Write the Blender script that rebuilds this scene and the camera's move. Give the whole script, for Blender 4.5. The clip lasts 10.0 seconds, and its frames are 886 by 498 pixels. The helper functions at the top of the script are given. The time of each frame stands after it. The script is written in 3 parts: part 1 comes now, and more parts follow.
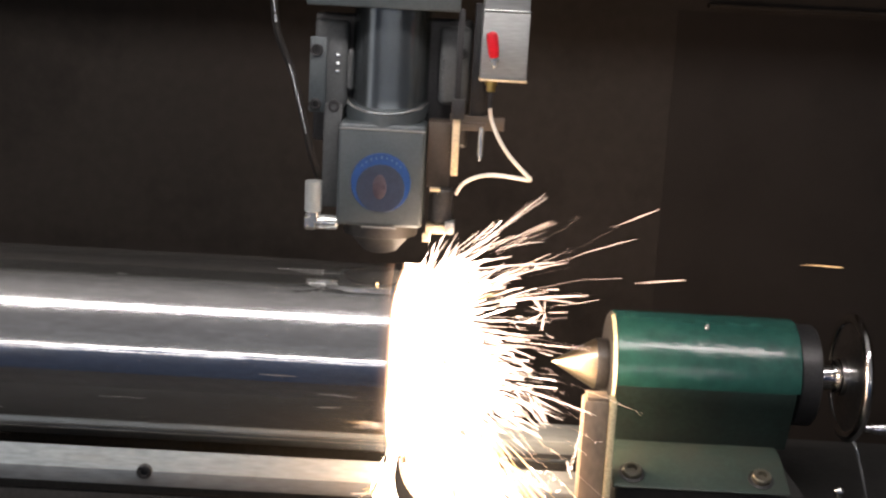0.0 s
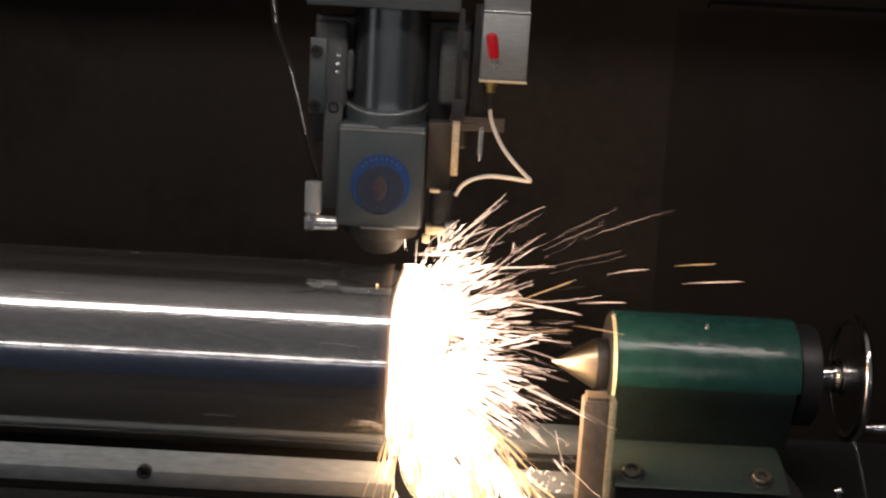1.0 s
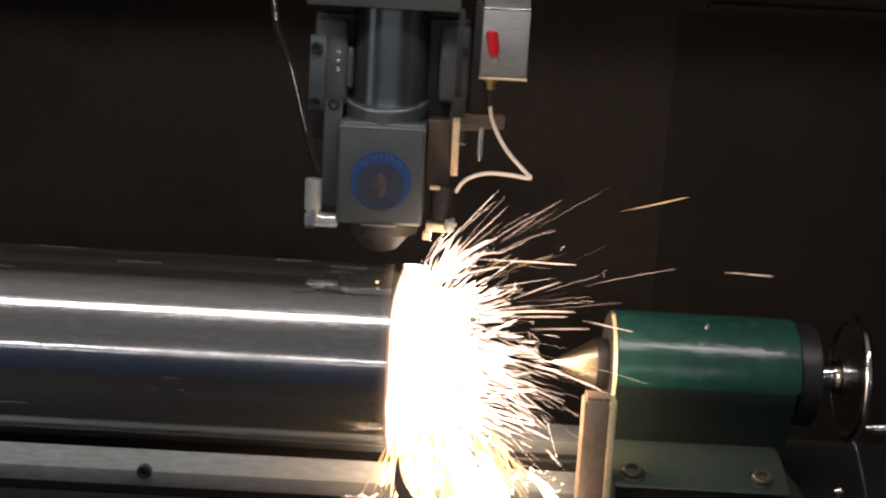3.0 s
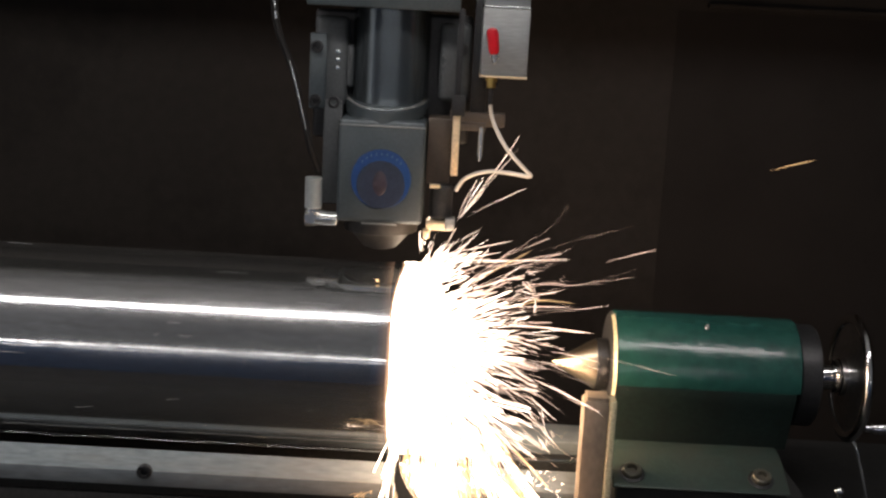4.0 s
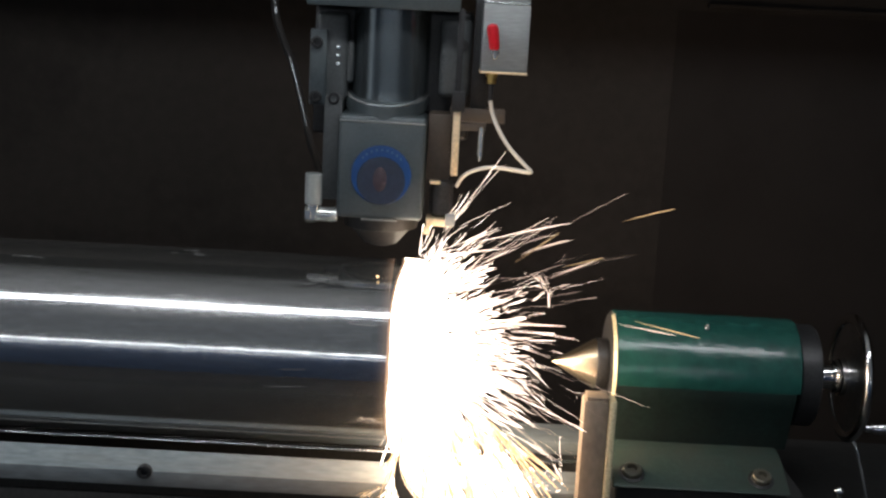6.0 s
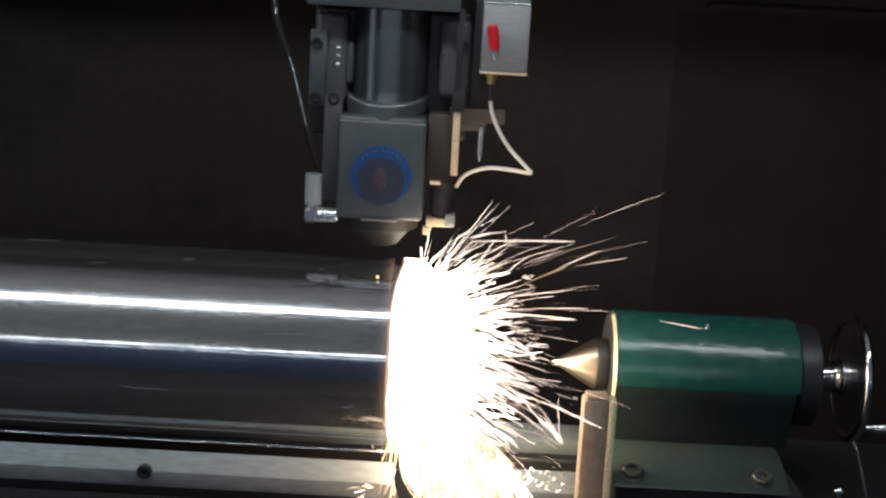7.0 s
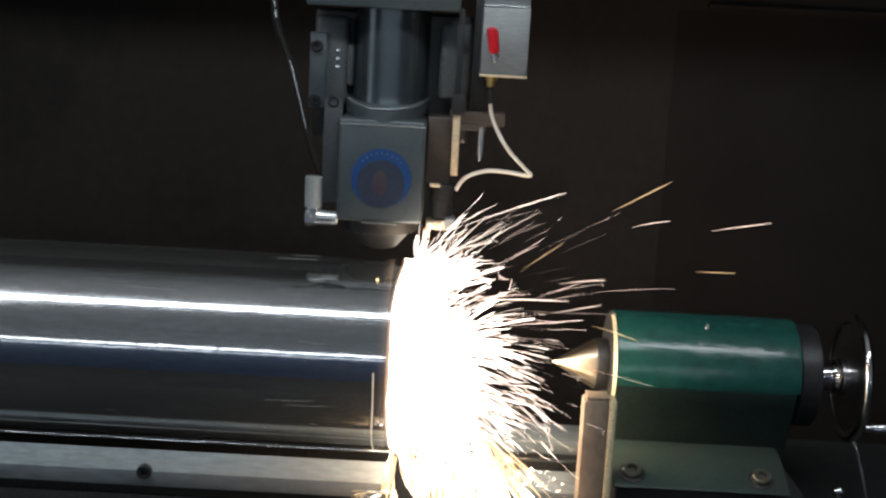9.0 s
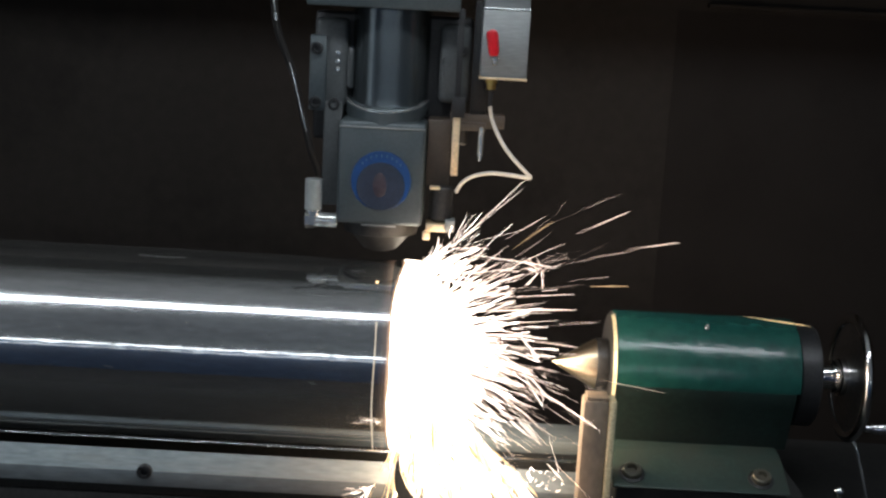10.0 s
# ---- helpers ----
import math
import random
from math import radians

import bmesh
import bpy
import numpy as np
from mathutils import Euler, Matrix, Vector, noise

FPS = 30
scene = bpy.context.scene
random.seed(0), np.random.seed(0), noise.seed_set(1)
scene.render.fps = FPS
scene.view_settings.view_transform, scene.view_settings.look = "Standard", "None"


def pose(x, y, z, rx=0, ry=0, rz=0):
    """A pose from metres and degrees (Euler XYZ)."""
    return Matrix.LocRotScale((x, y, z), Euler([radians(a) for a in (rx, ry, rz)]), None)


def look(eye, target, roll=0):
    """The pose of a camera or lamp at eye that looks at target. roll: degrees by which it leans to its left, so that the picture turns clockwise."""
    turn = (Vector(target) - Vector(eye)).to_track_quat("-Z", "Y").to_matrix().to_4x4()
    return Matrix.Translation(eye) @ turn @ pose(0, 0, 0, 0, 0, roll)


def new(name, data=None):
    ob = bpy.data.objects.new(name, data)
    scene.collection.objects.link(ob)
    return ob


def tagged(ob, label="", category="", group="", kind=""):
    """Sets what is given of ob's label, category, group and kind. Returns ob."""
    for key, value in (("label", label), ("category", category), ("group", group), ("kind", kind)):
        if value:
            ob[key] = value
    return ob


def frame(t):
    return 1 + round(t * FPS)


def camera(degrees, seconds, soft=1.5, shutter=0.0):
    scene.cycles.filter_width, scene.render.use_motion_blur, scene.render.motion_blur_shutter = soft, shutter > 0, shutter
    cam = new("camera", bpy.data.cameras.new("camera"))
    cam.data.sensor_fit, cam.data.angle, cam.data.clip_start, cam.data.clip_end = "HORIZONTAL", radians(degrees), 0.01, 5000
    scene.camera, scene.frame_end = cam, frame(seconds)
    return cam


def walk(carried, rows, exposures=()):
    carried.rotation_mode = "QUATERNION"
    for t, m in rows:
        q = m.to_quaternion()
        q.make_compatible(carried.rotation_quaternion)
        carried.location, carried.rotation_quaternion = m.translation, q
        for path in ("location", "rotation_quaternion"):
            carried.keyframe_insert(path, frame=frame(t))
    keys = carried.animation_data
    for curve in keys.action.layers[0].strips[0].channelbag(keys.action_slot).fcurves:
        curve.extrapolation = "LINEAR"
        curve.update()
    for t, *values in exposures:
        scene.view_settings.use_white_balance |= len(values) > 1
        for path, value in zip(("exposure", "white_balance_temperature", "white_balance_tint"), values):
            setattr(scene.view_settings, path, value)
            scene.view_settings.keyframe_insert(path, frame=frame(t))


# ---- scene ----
cam = camera(39.2, 10.0, soft=2.5)
EYE, AIM = (0.0513, -1.2674, 1.3860), (0.0513, 0.0237, 1.1116)
walk(cam, [(0, look(EYE, AIM, 3.1)), (10, look(EYE, AIM, 3.1))],
     exposures=[(0, 0.93, 7350, 23), (0.4, 0.35, 7450, 23), (0.8, -0.19, 7750, 24), (1.2, -0.19, 7750, 24), (1.8, -0.09, 7650, 23), (2.5, -0.02, 7550, 23),
                (4.0, 0.01, 7150, 20), (5.5, 0.03, 6630, 15), (7.5, 0.01, 6230, 11), (10, 0.03, 6230, 11)])

# ---- world and light: a dim workshop, two tube lamps, the glare of the melt ----
world = bpy.data.worlds.new("workshop")
scene.world = world
world.use_nodes = True
world.node_tree.nodes["Background"].inputs[0].default_value = (0.82, 0.92, 1.0, 1)
world.node_tree.nodes["Background"].inputs[1].default_value = 0.14


def lamp(name, kind, m, energy, color, **opts):
    data = bpy.data.lights.new(name, kind)
    data.energy, data.color = energy, color
    if kind == "AREA":
        data.shape, data.size, data.size_y = "RECTANGLE", opts["size"], opts["size_y"]
    else:
        data.shadow_soft_size = opts["size"]
    ob = new(name, data)
    ob.matrix_world = m
    return ob


lamp("melt_glare", "POINT", pose(0.098, -0.08, 1.04), 2.4, (1.0, 0.74, 0.46), size=0.03)
lamp("spatter_glare", "POINT", pose(0.062, -0.125, 0.925), 1.5, (1.0, 0.62, 0.3), size=0.02)


# ---- materials ----
def mat(name, color, rough=0.5, metal=0.0, grain=60.0, vary=0.25, bump=0.1, rough_vary=0.15, stretch=(1, 1, 1), stain=None, stain_amount=0.4, stain_scale=9.0, coat=0.0, shine=0.5):
    """A surface with fine grain, larger blotches and relief."""
    m = bpy.data.materials.new(name)
    m.use_nodes = True
    nt = m.node_tree
    n, l = nt.nodes, nt.links
    b = n["Principled BSDF"]
    co = n.new("ShaderNodeTexCoord")
    mp = n.new("ShaderNodeMapping")
    mp.inputs["Scale"].default_value = stretch
    l.new(co.outputs["Object"], mp.inputs[0])
    fine, big = n.new("ShaderNodeTexNoise"), n.new("ShaderNodeTexNoise")
    fine.inputs["Scale"].default_value, fine.inputs["Detail"].default_value = grain * 6, 5
    big.inputs["Scale"].default_value, big.inputs["Detail"].default_value = stain_scale, 6
    big.inputs["Roughness"].default_value = 0.65
    l.new(mp.outputs[0], fine.inputs["Vector"])
    l.new(mp.outputs[0], big.inputs["Vector"])
    ramp = n.new("ShaderNodeValToRGB")
    lo = [c * (1 - vary) for c in color]
    hi = [min(1, c * (1 + vary)) for c in color]
    ramp.color_ramp.elements[0].color, ramp.color_ramp.elements[1].color = (*lo, 1), (*hi, 1)
    ramp.color_ramp.elements[0].position, ramp.color_ramp.elements[1].position = 0.3, 0.7
    l.new(fine.outputs[0], ramp.inputs[0])
    mask = n.new("ShaderNodeMapRange")
    mask.inputs["From Min"].default_value, mask.inputs["From Max"].default_value = 0.48, 0.68
    mask.inputs["To Max"].default_value = stain_amount
    l.new(big.outputs[0], mask.inputs["Value"])
    mix = n.new("ShaderNodeMix")
    mix.data_type = "RGBA"
    mix.inputs["B"].default_value = (*(stain or [c * 0.45 for c in color]), 1)
    mix.inputs[7].default_value = (*(stain or [c * 0.45 for c in color]), 1)
    l.new(mask.outputs[0], mix.inputs[0])
    l.new(ramp.outputs[0], mix.inputs[6])
    l.new(mix.outputs[2], b.inputs["Base Color"])
    rr = n.new("ShaderNodeMapRange")
    rr.inputs["To Min"].default_value, rr.inputs["To Max"].default_value = max(0.03, rough - rough_vary), min(1, rough + rough_vary)
    l.new(big.outputs[0], rr.inputs["Value"])
    l.new(rr.outputs[0], b.inputs["Roughness"])
    b.inputs["Metallic"].default_value = metal
    b.inputs["Coat Weight"].default_value = coat
    b.inputs["Specular IOR Level"].default_value = shine
    bp = n.new("ShaderNodeBump")
    bp.inputs["Strength"].default_value, bp.inputs["Distance"].default_value = bump, 0.002
    l.new(fine.outputs[0], bp.inputs["Height"])
    l.new(bp.outputs[0], b.inputs["Normal"])
    return m


def glow(name, color, strength, light=False, vary=0.0):
    """Something that gives off light: hot metal, a lamp tube."""
    m = bpy.data.materials.new(name)
    m.use_nodes = True
    n, l = m.node_tree.nodes, m.node_tree.links
    n.remove(n["Principled BSDF"])
    e = n.new("ShaderNodeEmission")
    e.inputs[0].default_value, e.inputs[1].default_value = (*color, 1), strength
    if vary:
        info = n.new("ShaderNodeNewGeometry")
        r = n.new("ShaderNodeMapRange")
        r.inputs["To Min"].default_value, r.inputs["To Max"].default_value = strength * (1 - vary), strength * (1 + vary)
        uneven = n.new("ShaderNodeMath")
        uneven.operation = "POWER"
        uneven.inputs[1].default_value = 2.2
        l.new(info.outputs["Random Per Island"], uneven.inputs[0])
        l.new(uneven.outputs[0], r.inputs["Value"])
        l.new(r.outputs[0], e.inputs[1])
    l.new(e.outputs[0], n["Material Output"].inputs[0])
    m.cycles.emission_sampling = "FRONT" if light else "NONE"
    return m


def shaft_material():
    """Ground steel: smeared patches, axial scratches and a thin dusty oil film."""
    m = mat("ground_steel", (0.58, 0.59, 0.6), 0.17, 1.0, 40, 0.12, 0.02, 0.07, (0.25, 1, 1), (0.22, 0.22, 0.22), 0.5, 14)
    n, l = m.node_tree.nodes, m.node_tree.links
    b = n["Principled BSDF"]
    co = n.new("ShaderNodeTexCoord")
    mp = n.new("ShaderNodeMapping")
    mp.inputs["Scale"].default_value = (5, 90, 90)
    l.new(co.outputs["Object"], mp.inputs[0])
    s = n.new("ShaderNodeTexNoise")
    s.inputs["Scale"].default_value, s.inputs["Detail"].default_value = 1.0, 7
    l.new(mp.outputs[0], s.inputs["Vector"])
    p = n.new("ShaderNodeTexNoise")
    p.inputs["Scale"].default_value, p.inputs["Detail"].default_value = 5.0, 3
    l.new(co.outputs["Object"], p.inputs["Vector"])
    mul = n.new("ShaderNodeMath")
    mul.operation = "MULTIPLY"
    l.new(s.outputs[0], mul.inputs[0])
    l.new(p.outputs[0], mul.inputs[1])
    cut = n.new("ShaderNodeMapRange")
    cut.inputs["From Min"].default_value, cut.inputs["From Max"].default_value = 0.225, 0.36
    cut.inputs["To Min"].default_value, cut.inputs["To Max"].default_value = 0.24, 0.66
    l.new(mul.outputs[0], cut.inputs["Value"])
    g = n.new("ShaderNodeBsdfAnisotropic")
    g.inputs["Roughness"].default_value = 0.2
    g.inputs["Color"].default_value = (0.42, 0.425, 0.42, 1)
    b.inputs["Roughness"].default_value = 0.055
    for link in list(b.inputs["Roughness"].links):
        l.remove(link)
    blend = n.new("ShaderNodeMixShader")
    l.new(cut.outputs[0], blend.inputs[0])
    l.new(b.outputs[0], blend.inputs[1])
    l.new(g.outputs[0], blend.inputs[2])
    film = n.new("ShaderNodeBsdfDiffuse")
    film.inputs["Color"].default_value = (0.2, 0.195, 0.185, 1)
    oiled = n.new("ShaderNodeMixShader")
    oiled.inputs[0].default_value = 0.09
    l.new(blend.outputs[0], oiled.inputs[1])
    l.new(film.outputs[0], oiled.inputs[2])
    l.new(oiled.outputs[0], n["Material Output"].inputs[0])
    return m


STEEL = shaft_material()


def halo_steel():
    """The same steel with the melt's halo put in as a glow, stronger towards the melt."""
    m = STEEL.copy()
    m.name = "halo_steel"
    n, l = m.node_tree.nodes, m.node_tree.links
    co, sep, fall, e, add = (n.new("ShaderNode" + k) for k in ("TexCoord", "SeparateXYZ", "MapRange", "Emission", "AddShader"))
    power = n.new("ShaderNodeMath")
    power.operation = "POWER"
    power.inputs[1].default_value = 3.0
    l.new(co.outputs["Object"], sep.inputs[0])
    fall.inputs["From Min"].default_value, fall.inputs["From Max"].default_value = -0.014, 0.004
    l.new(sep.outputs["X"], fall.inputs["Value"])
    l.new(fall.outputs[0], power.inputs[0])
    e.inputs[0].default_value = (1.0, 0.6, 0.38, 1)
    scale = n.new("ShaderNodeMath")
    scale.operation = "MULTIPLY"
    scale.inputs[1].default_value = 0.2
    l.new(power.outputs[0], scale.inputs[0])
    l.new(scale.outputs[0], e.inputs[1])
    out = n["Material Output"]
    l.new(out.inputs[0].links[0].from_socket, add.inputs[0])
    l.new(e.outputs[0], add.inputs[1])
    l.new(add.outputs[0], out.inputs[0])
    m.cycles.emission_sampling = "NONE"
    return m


HALO = halo_steel()
SCUFF = mat("pale_scuffed_steel", (0.42, 0.42, 0.41), 0.5, 0.8, 60, 0.2, 0.1)
RAIL = mat("worn_way_steel", (0.23, 0.265, 0.275), 0.42, 0.25, 50, 0.2, 0.08, 0.12, (0.2, 1, 1), (0.24, 0.22, 0.19), 0.5, 20)
# way steel again, the upright face's shade put into a darker colour
FLANK = mat("shaded_way_steel", (0.135, 0.155, 0.165), 0.5, 0.25, 50, 0.2, 0.08, 0.12, (0.2, 1, 1), (0.12, 0.11, 0.1), 0.5, 20)
BARE = mat("pale_bare_steel", (0.55, 0.55, 0.53), 0.45, 0.2, 50, 0.1, 0.05)
BED = mat("dark_bed_casting", (0.018, 0.018, 0.0175), 0.75, 0.0, 40, 0.3, 0.3, shine=0.25)
GREEN = mat("green_enamel", (0.0105, 0.058, 0.047), 0.23, 0.0, 14, 0.2, 0.6, 0.1, (1, 1, 1), (0.02, 0.08, 0.062), 0.5, 22, coat=0.2)
# green casting with the shade below the barrel put into its colour
SKIRT = mat("shaded_green_casting", (0.0115, 0.0225, 0.019), 0.5, 0.0, 30, 0.25, 0.2, 0.15, (1, 1, 1), (0.012, 0.014, 0.012), 0.6, 18, shine=0.3)
DULL = mat("oily_green_enamel", (0.019, 0.034, 0.028), 0.45, 0.0, 30, 0.25, 0.25, 0.15, (1, 1, 1), (0.03, 0.035, 0.028), 0.7, 18)
FACE = mat("bare_casting_face", (0.5, 0.44, 0.28), 0.45, 0.25, 60, 0.3, 0.2)
CONE = mat("hardened_centre_steel", (0.55, 0.46, 0.33), 0.3, 1.0, 60, 0.15, 0.05, 0.08, (1, 6, 6))
BLACK = mat("black_oxide", (0.022, 0.022, 0.023), 0.45, 0.4, 60, 0.3, 0.1)
CHROME = mat("polished_chrome", (0.62, 0.62, 0.62), 0.12, 1.0, 40, 0.1, 0.02, 0.06)
DISH = mat("dull_chrome", (0.42, 0.4, 0.38), 0.3, 1.0, 40, 0.15, 0.02, 0.08)
POLISH = mat("polished_strip_steel", (0.85, 0.85, 0.86), 0.09, 1.0, 40, 0.05, 0.0, 0.02)
HEAD = mat("grey_anodised_housing", (0.056, 0.07, 0.076), 0.42, 0.35, 60, 0.12, 0.08, 0.1, (1, 1, 1), (0.1, 0.11, 0.11), 0.4, 14)
PLATE = mat("dark_grey_mounting_plate", (0.058, 0.064, 0.066), 0.52, 0.2, 60, 0.2, 0.1, 0.12)
COLUMN = mat("turned_grey_column", (0.09, 0.105, 0.112), 0.24, 0.8, 60, 0.12, 0.03, 0.05, (1, 1, 0.3))
ALU = mat("brushed_aluminium", (0.3, 0.31, 0.305), 0.38, 0.6, 60, 0.14, 0.06, 0.1, (0.2, 1, 2))
NYLON = mat("pale_grey_fitting_plastic", (0.28, 0.3, 0.295), 0.4, 0.0, 30, 0.1, 0.03)
SILVER = mat("nickel_fitting", (0.62, 0.64, 0.63), 0.22, 0.8, 40, 0.1, 0.05, 0.08)
WORN = mat("oily_worn_steel", (0.16, 0.15, 0.12), 0.35, 0.8, 60, 0.3, 0.15)
BRASS = mat("brass", (0.62, 0.42, 0.14), 0.3, 1.0, 50, 0.15, 0.05)
BLUE = mat("blue_printed_badge", (0.006, 0.042, 0.15), 0.4, 0.0, 40, 0.15, 0.03)
BADGE = mat("dark_badge_centre", (0.02, 0.027, 0.046), 0.4, 0.0, 40, 0.2, 0.03)
RUST = mat("dull_red_print", (0.034, 0.023, 0.031), 0.5, 0.0, 40, 0.2, 0.03)
PALE = mat("pale_print", (0.07, 0.12, 0.2), 0.5, 0.0, 40, 0.1, 0.02)
RED = mat("red_plastic", (0.45, 0.012, 0.02), 0.3, 0.0, 30, 0.1, 0.03)
WHITE = mat("white_tube_plastic", (0.62, 0.57, 0.5), 0.4, 0.0, 30, 0.08, 0.03)
HOSE = mat("black_rubber", (0.012, 0.0115, 0.011), 0.7, 0.0, 60, 0.2, 0.1, shine=0.12)
BROWN = mat("heat_browned_plate", (0.075, 0.058, 0.045), 0.5, 0.3, 50, 0.12, 0.08)
SOOT = mat("sooty_nozzle_steel", (0.026, 0.024, 0.022), 0.6, 0.2, 40, 0.25, 0.1)
# bare steel with the melt's orange light put into its colour
STRIP = mat("melt_tinted_steel", (0.8, 0.62, 0.4), 0.4, 0.5, 50, 0.2, 0.1)
BRACKET = mat("browned_steel_bar", (0.23, 0.178, 0.13), 0.5, 0.3, 30, 0.12, 0.12, 0.15, (1, 1, 0.6), (0.09, 0.065, 0.05), 0.6, 26)
WALL = mat("soot_dark_enclosure", (0.0262, 0.0222, 0.0196), 0.85, 0.0, 8, 0.1, 0.05, 0.1, (1, 1, 1), (0.0135, 0.0115, 0.0105), 0.8, 5.0, shine=0.1)
SHEET = mat("dim_wall_sheet", (0.0188, 0.0158, 0.0144), 0.85, 0.0, 3, 0.08, 0.02, 0.1, shine=0.1)
FRONT = mat("blue_painted_wall", (0.035, 0.1, 0.24), 0.7, 0.0, 6, 0.2, 0.2, 0.1, (1, 1, 1), None, 0.4, 1.2)
CEIL = mat("grey_ceiling_sheet", (0.17, 0.175, 0.175), 0.8, 0.0, 6, 0.15, 0.1)
FLOOR = mat("oily_concrete", (0.03, 0.026, 0.022), 0.6, 0.0, 8, 0.3, 0.3, 0.2, (1, 1, 1), None, 0.6, 2.0)
TUBE = glow("lamp_tube", (0.93, 0.98, 1.0), 20, True)
DIM_TUBE = glow("older_lamp_tube", (0.9, 0.97, 1.0), 11, True)
FAINT_TUBE = glow("worn_out_lamp_tube", (0.8, 0.92, 1.0), 4.5, True)
HOT = glow("white_hot_melt", (1.0, 0.86, 0.66), 9, True)
SPARK = glow("white_hot_spark", (1.0, 0.8, 0.64), 14.0, False, 0.93)
STREAK = glow("cooling_spark", (1.0, 0.74, 0.58), 7.0, False, 0.96)
EMBER = glow("orange_ember", (1.0, 0.66, 0.32), 3.2, False, 0.7)
# near edge of the melt's halo, put in as a glow
GLOW_NEAR = glow("orange_halo", (1.0, 0.62, 0.4), 0.7)
BEAD = glow("hot_weld_bead", (1.0, 0.84, 0.62), 0.75)


# ---- mesh helpers ----
def part(name, bm, material, parent=None, label=""):
    """Links a bmesh as one object, under a thing or a part."""
    me = bpy.data.meshes.new(name)
    bmesh.ops.recalc_face_normals(bm, faces=bm.faces)
    bm.to_mesh(me)
    bm.free()
    me.materials.append(material)
    for poly in me.polygons:
        poly.use_smooth = True
    me.set_sharp_from_angle(angle=radians(35))
    ob = new(name, me)
    ob.parent = parent
    if label:
        tagged(ob, label)
    return ob


def thing(name, label, category, group="", kind="", at=(0, 0, 0)):
    ob = tagged(new(name), label, category, group, kind)
    ob.location = at
    return ob


def box(x0, x1, y0, y1, z0, z1, bevel=0.001, bm=None, seg=2):
    own = bmesh.new()
    bmesh.ops.create_cube(own, size=1, matrix=Matrix.Translation(((x0 + x1) / 2, (y0 + y1) / 2, (z0 + z1) / 2)) @ Matrix.Diagonal((x1 - x0, y1 - y0, z1 - z0, 1)))
    if bevel:
        bmesh.ops.bevel(own, geom=own.edges[:], offset=bevel, segments=seg, profile=0.5, affect="EDGES")
    return merge(bm, own)


def merge(bm, own):
    if bm is None:
        return own
    me = bpy.data.meshes.new("joint")
    own.to_mesh(me)
    own.free()
    bm.from_mesh(me)
    bpy.data.meshes.remove(me)
    return bm


def lathe(profile, origin, axis, seg=48, bm=None, closed=True, deep=0.0):
    """Turns (along, radius) pairs round an axis through origin; deep draws an upright one out backwards to an oval."""
    bm = bm or bmesh.new()
    turn = Vector((0, 0, 1)).rotation_difference(Vector(axis).normalized()).to_matrix()
    rings = []
    for a, r in profile:
        if r < 1e-6:
            rings.append([bm.verts.new(Vector(origin) + turn @ Vector((0, 0, a)))])
        else:
            rings.append([bm.verts.new(Vector(origin) + turn @ Vector((r * math.cos(2 * math.pi * i / seg), r * math.sin(2 * math.pi * i / seg), a))) for i in range(seg)])
    for p, q in zip(rings, rings[1:]):
        for i in range(seg):
            j = (i + 1) % seg
            if len(p) == 1 and len(q) > 1:
                bm.faces.new((p[0], q[i], q[j]))
            elif len(q) == 1 and len(p) > 1:
                bm.faces.new((p[i], p[j], q[0]))
            elif len(p) > 1:
                bm.faces.new((p[i], p[j], q[j], q[i]))
    if deep:
        front = min(v.co.y for v in bm.verts)
        for v in bm.verts:
            v.co.y = front + (v.co.y - front) * deep
    if closed:
        for ring in (rings[0], rings[-1]):
            if len(ring) > 1:
                bm.faces.new(ring)
    return bm


def rod(p, q, r, seg=20, bm=None, edge=0.0008):
    d = Vector(q) - Vector(p)
    e = min(edge, r * 0.4)
    return lathe([(0, r - e), (e, r), (d.length - e, r), (d.length, r - e)], p, d, seg, bm)


def spline(points, steps=10):
    pts = [Vector(p) for p in points]
    pts = [pts[0] * 2 - pts[1], *pts, pts[-1] * 2 - pts[-2]]
    out = []
    for a, b, c, d in zip(pts, pts[1:], pts[2:], pts[3:]):
        for i in range(steps):
            t = i / steps
            out.append(0.5 * (2 * b + (c - a) * t + (2 * a - 5 * b + 4 * c - d) * t * t + (3 * b - a - 3 * c + d) * t ** 3))
    return out + [pts[-2]]


def tube(points, r, seg=12, bm=None):
    """A round tube along points."""
    bm = bm or bmesh.new()
    pts = [Vector(p) for p in points]
    rings = []
    up = Vector((0.13, 1, 0.21)).normalized()
    for i, p in enumerate(pts):
        d = (pts[min(i + 1, len(pts) - 1)] - pts[max(i - 1, 0)]).normalized()
        u = (up - d * up.dot(d)).normalized()
        v = d.cross(u)
        rings.append([bm.verts.new(p + r * (u * math.cos(2 * math.pi * k / seg) + v * math.sin(2 * math.pi * k / seg))) for k in range(seg)])
    for a, b in zip(rings, rings[1:]):
        for k in range(seg):
            bm.faces.new((a[k], a[(k + 1) % seg], b[(k + 1) % seg], b[k]))
    bm.faces.new(rings[0])
    bm.faces.new(rings[-1])
    return bm


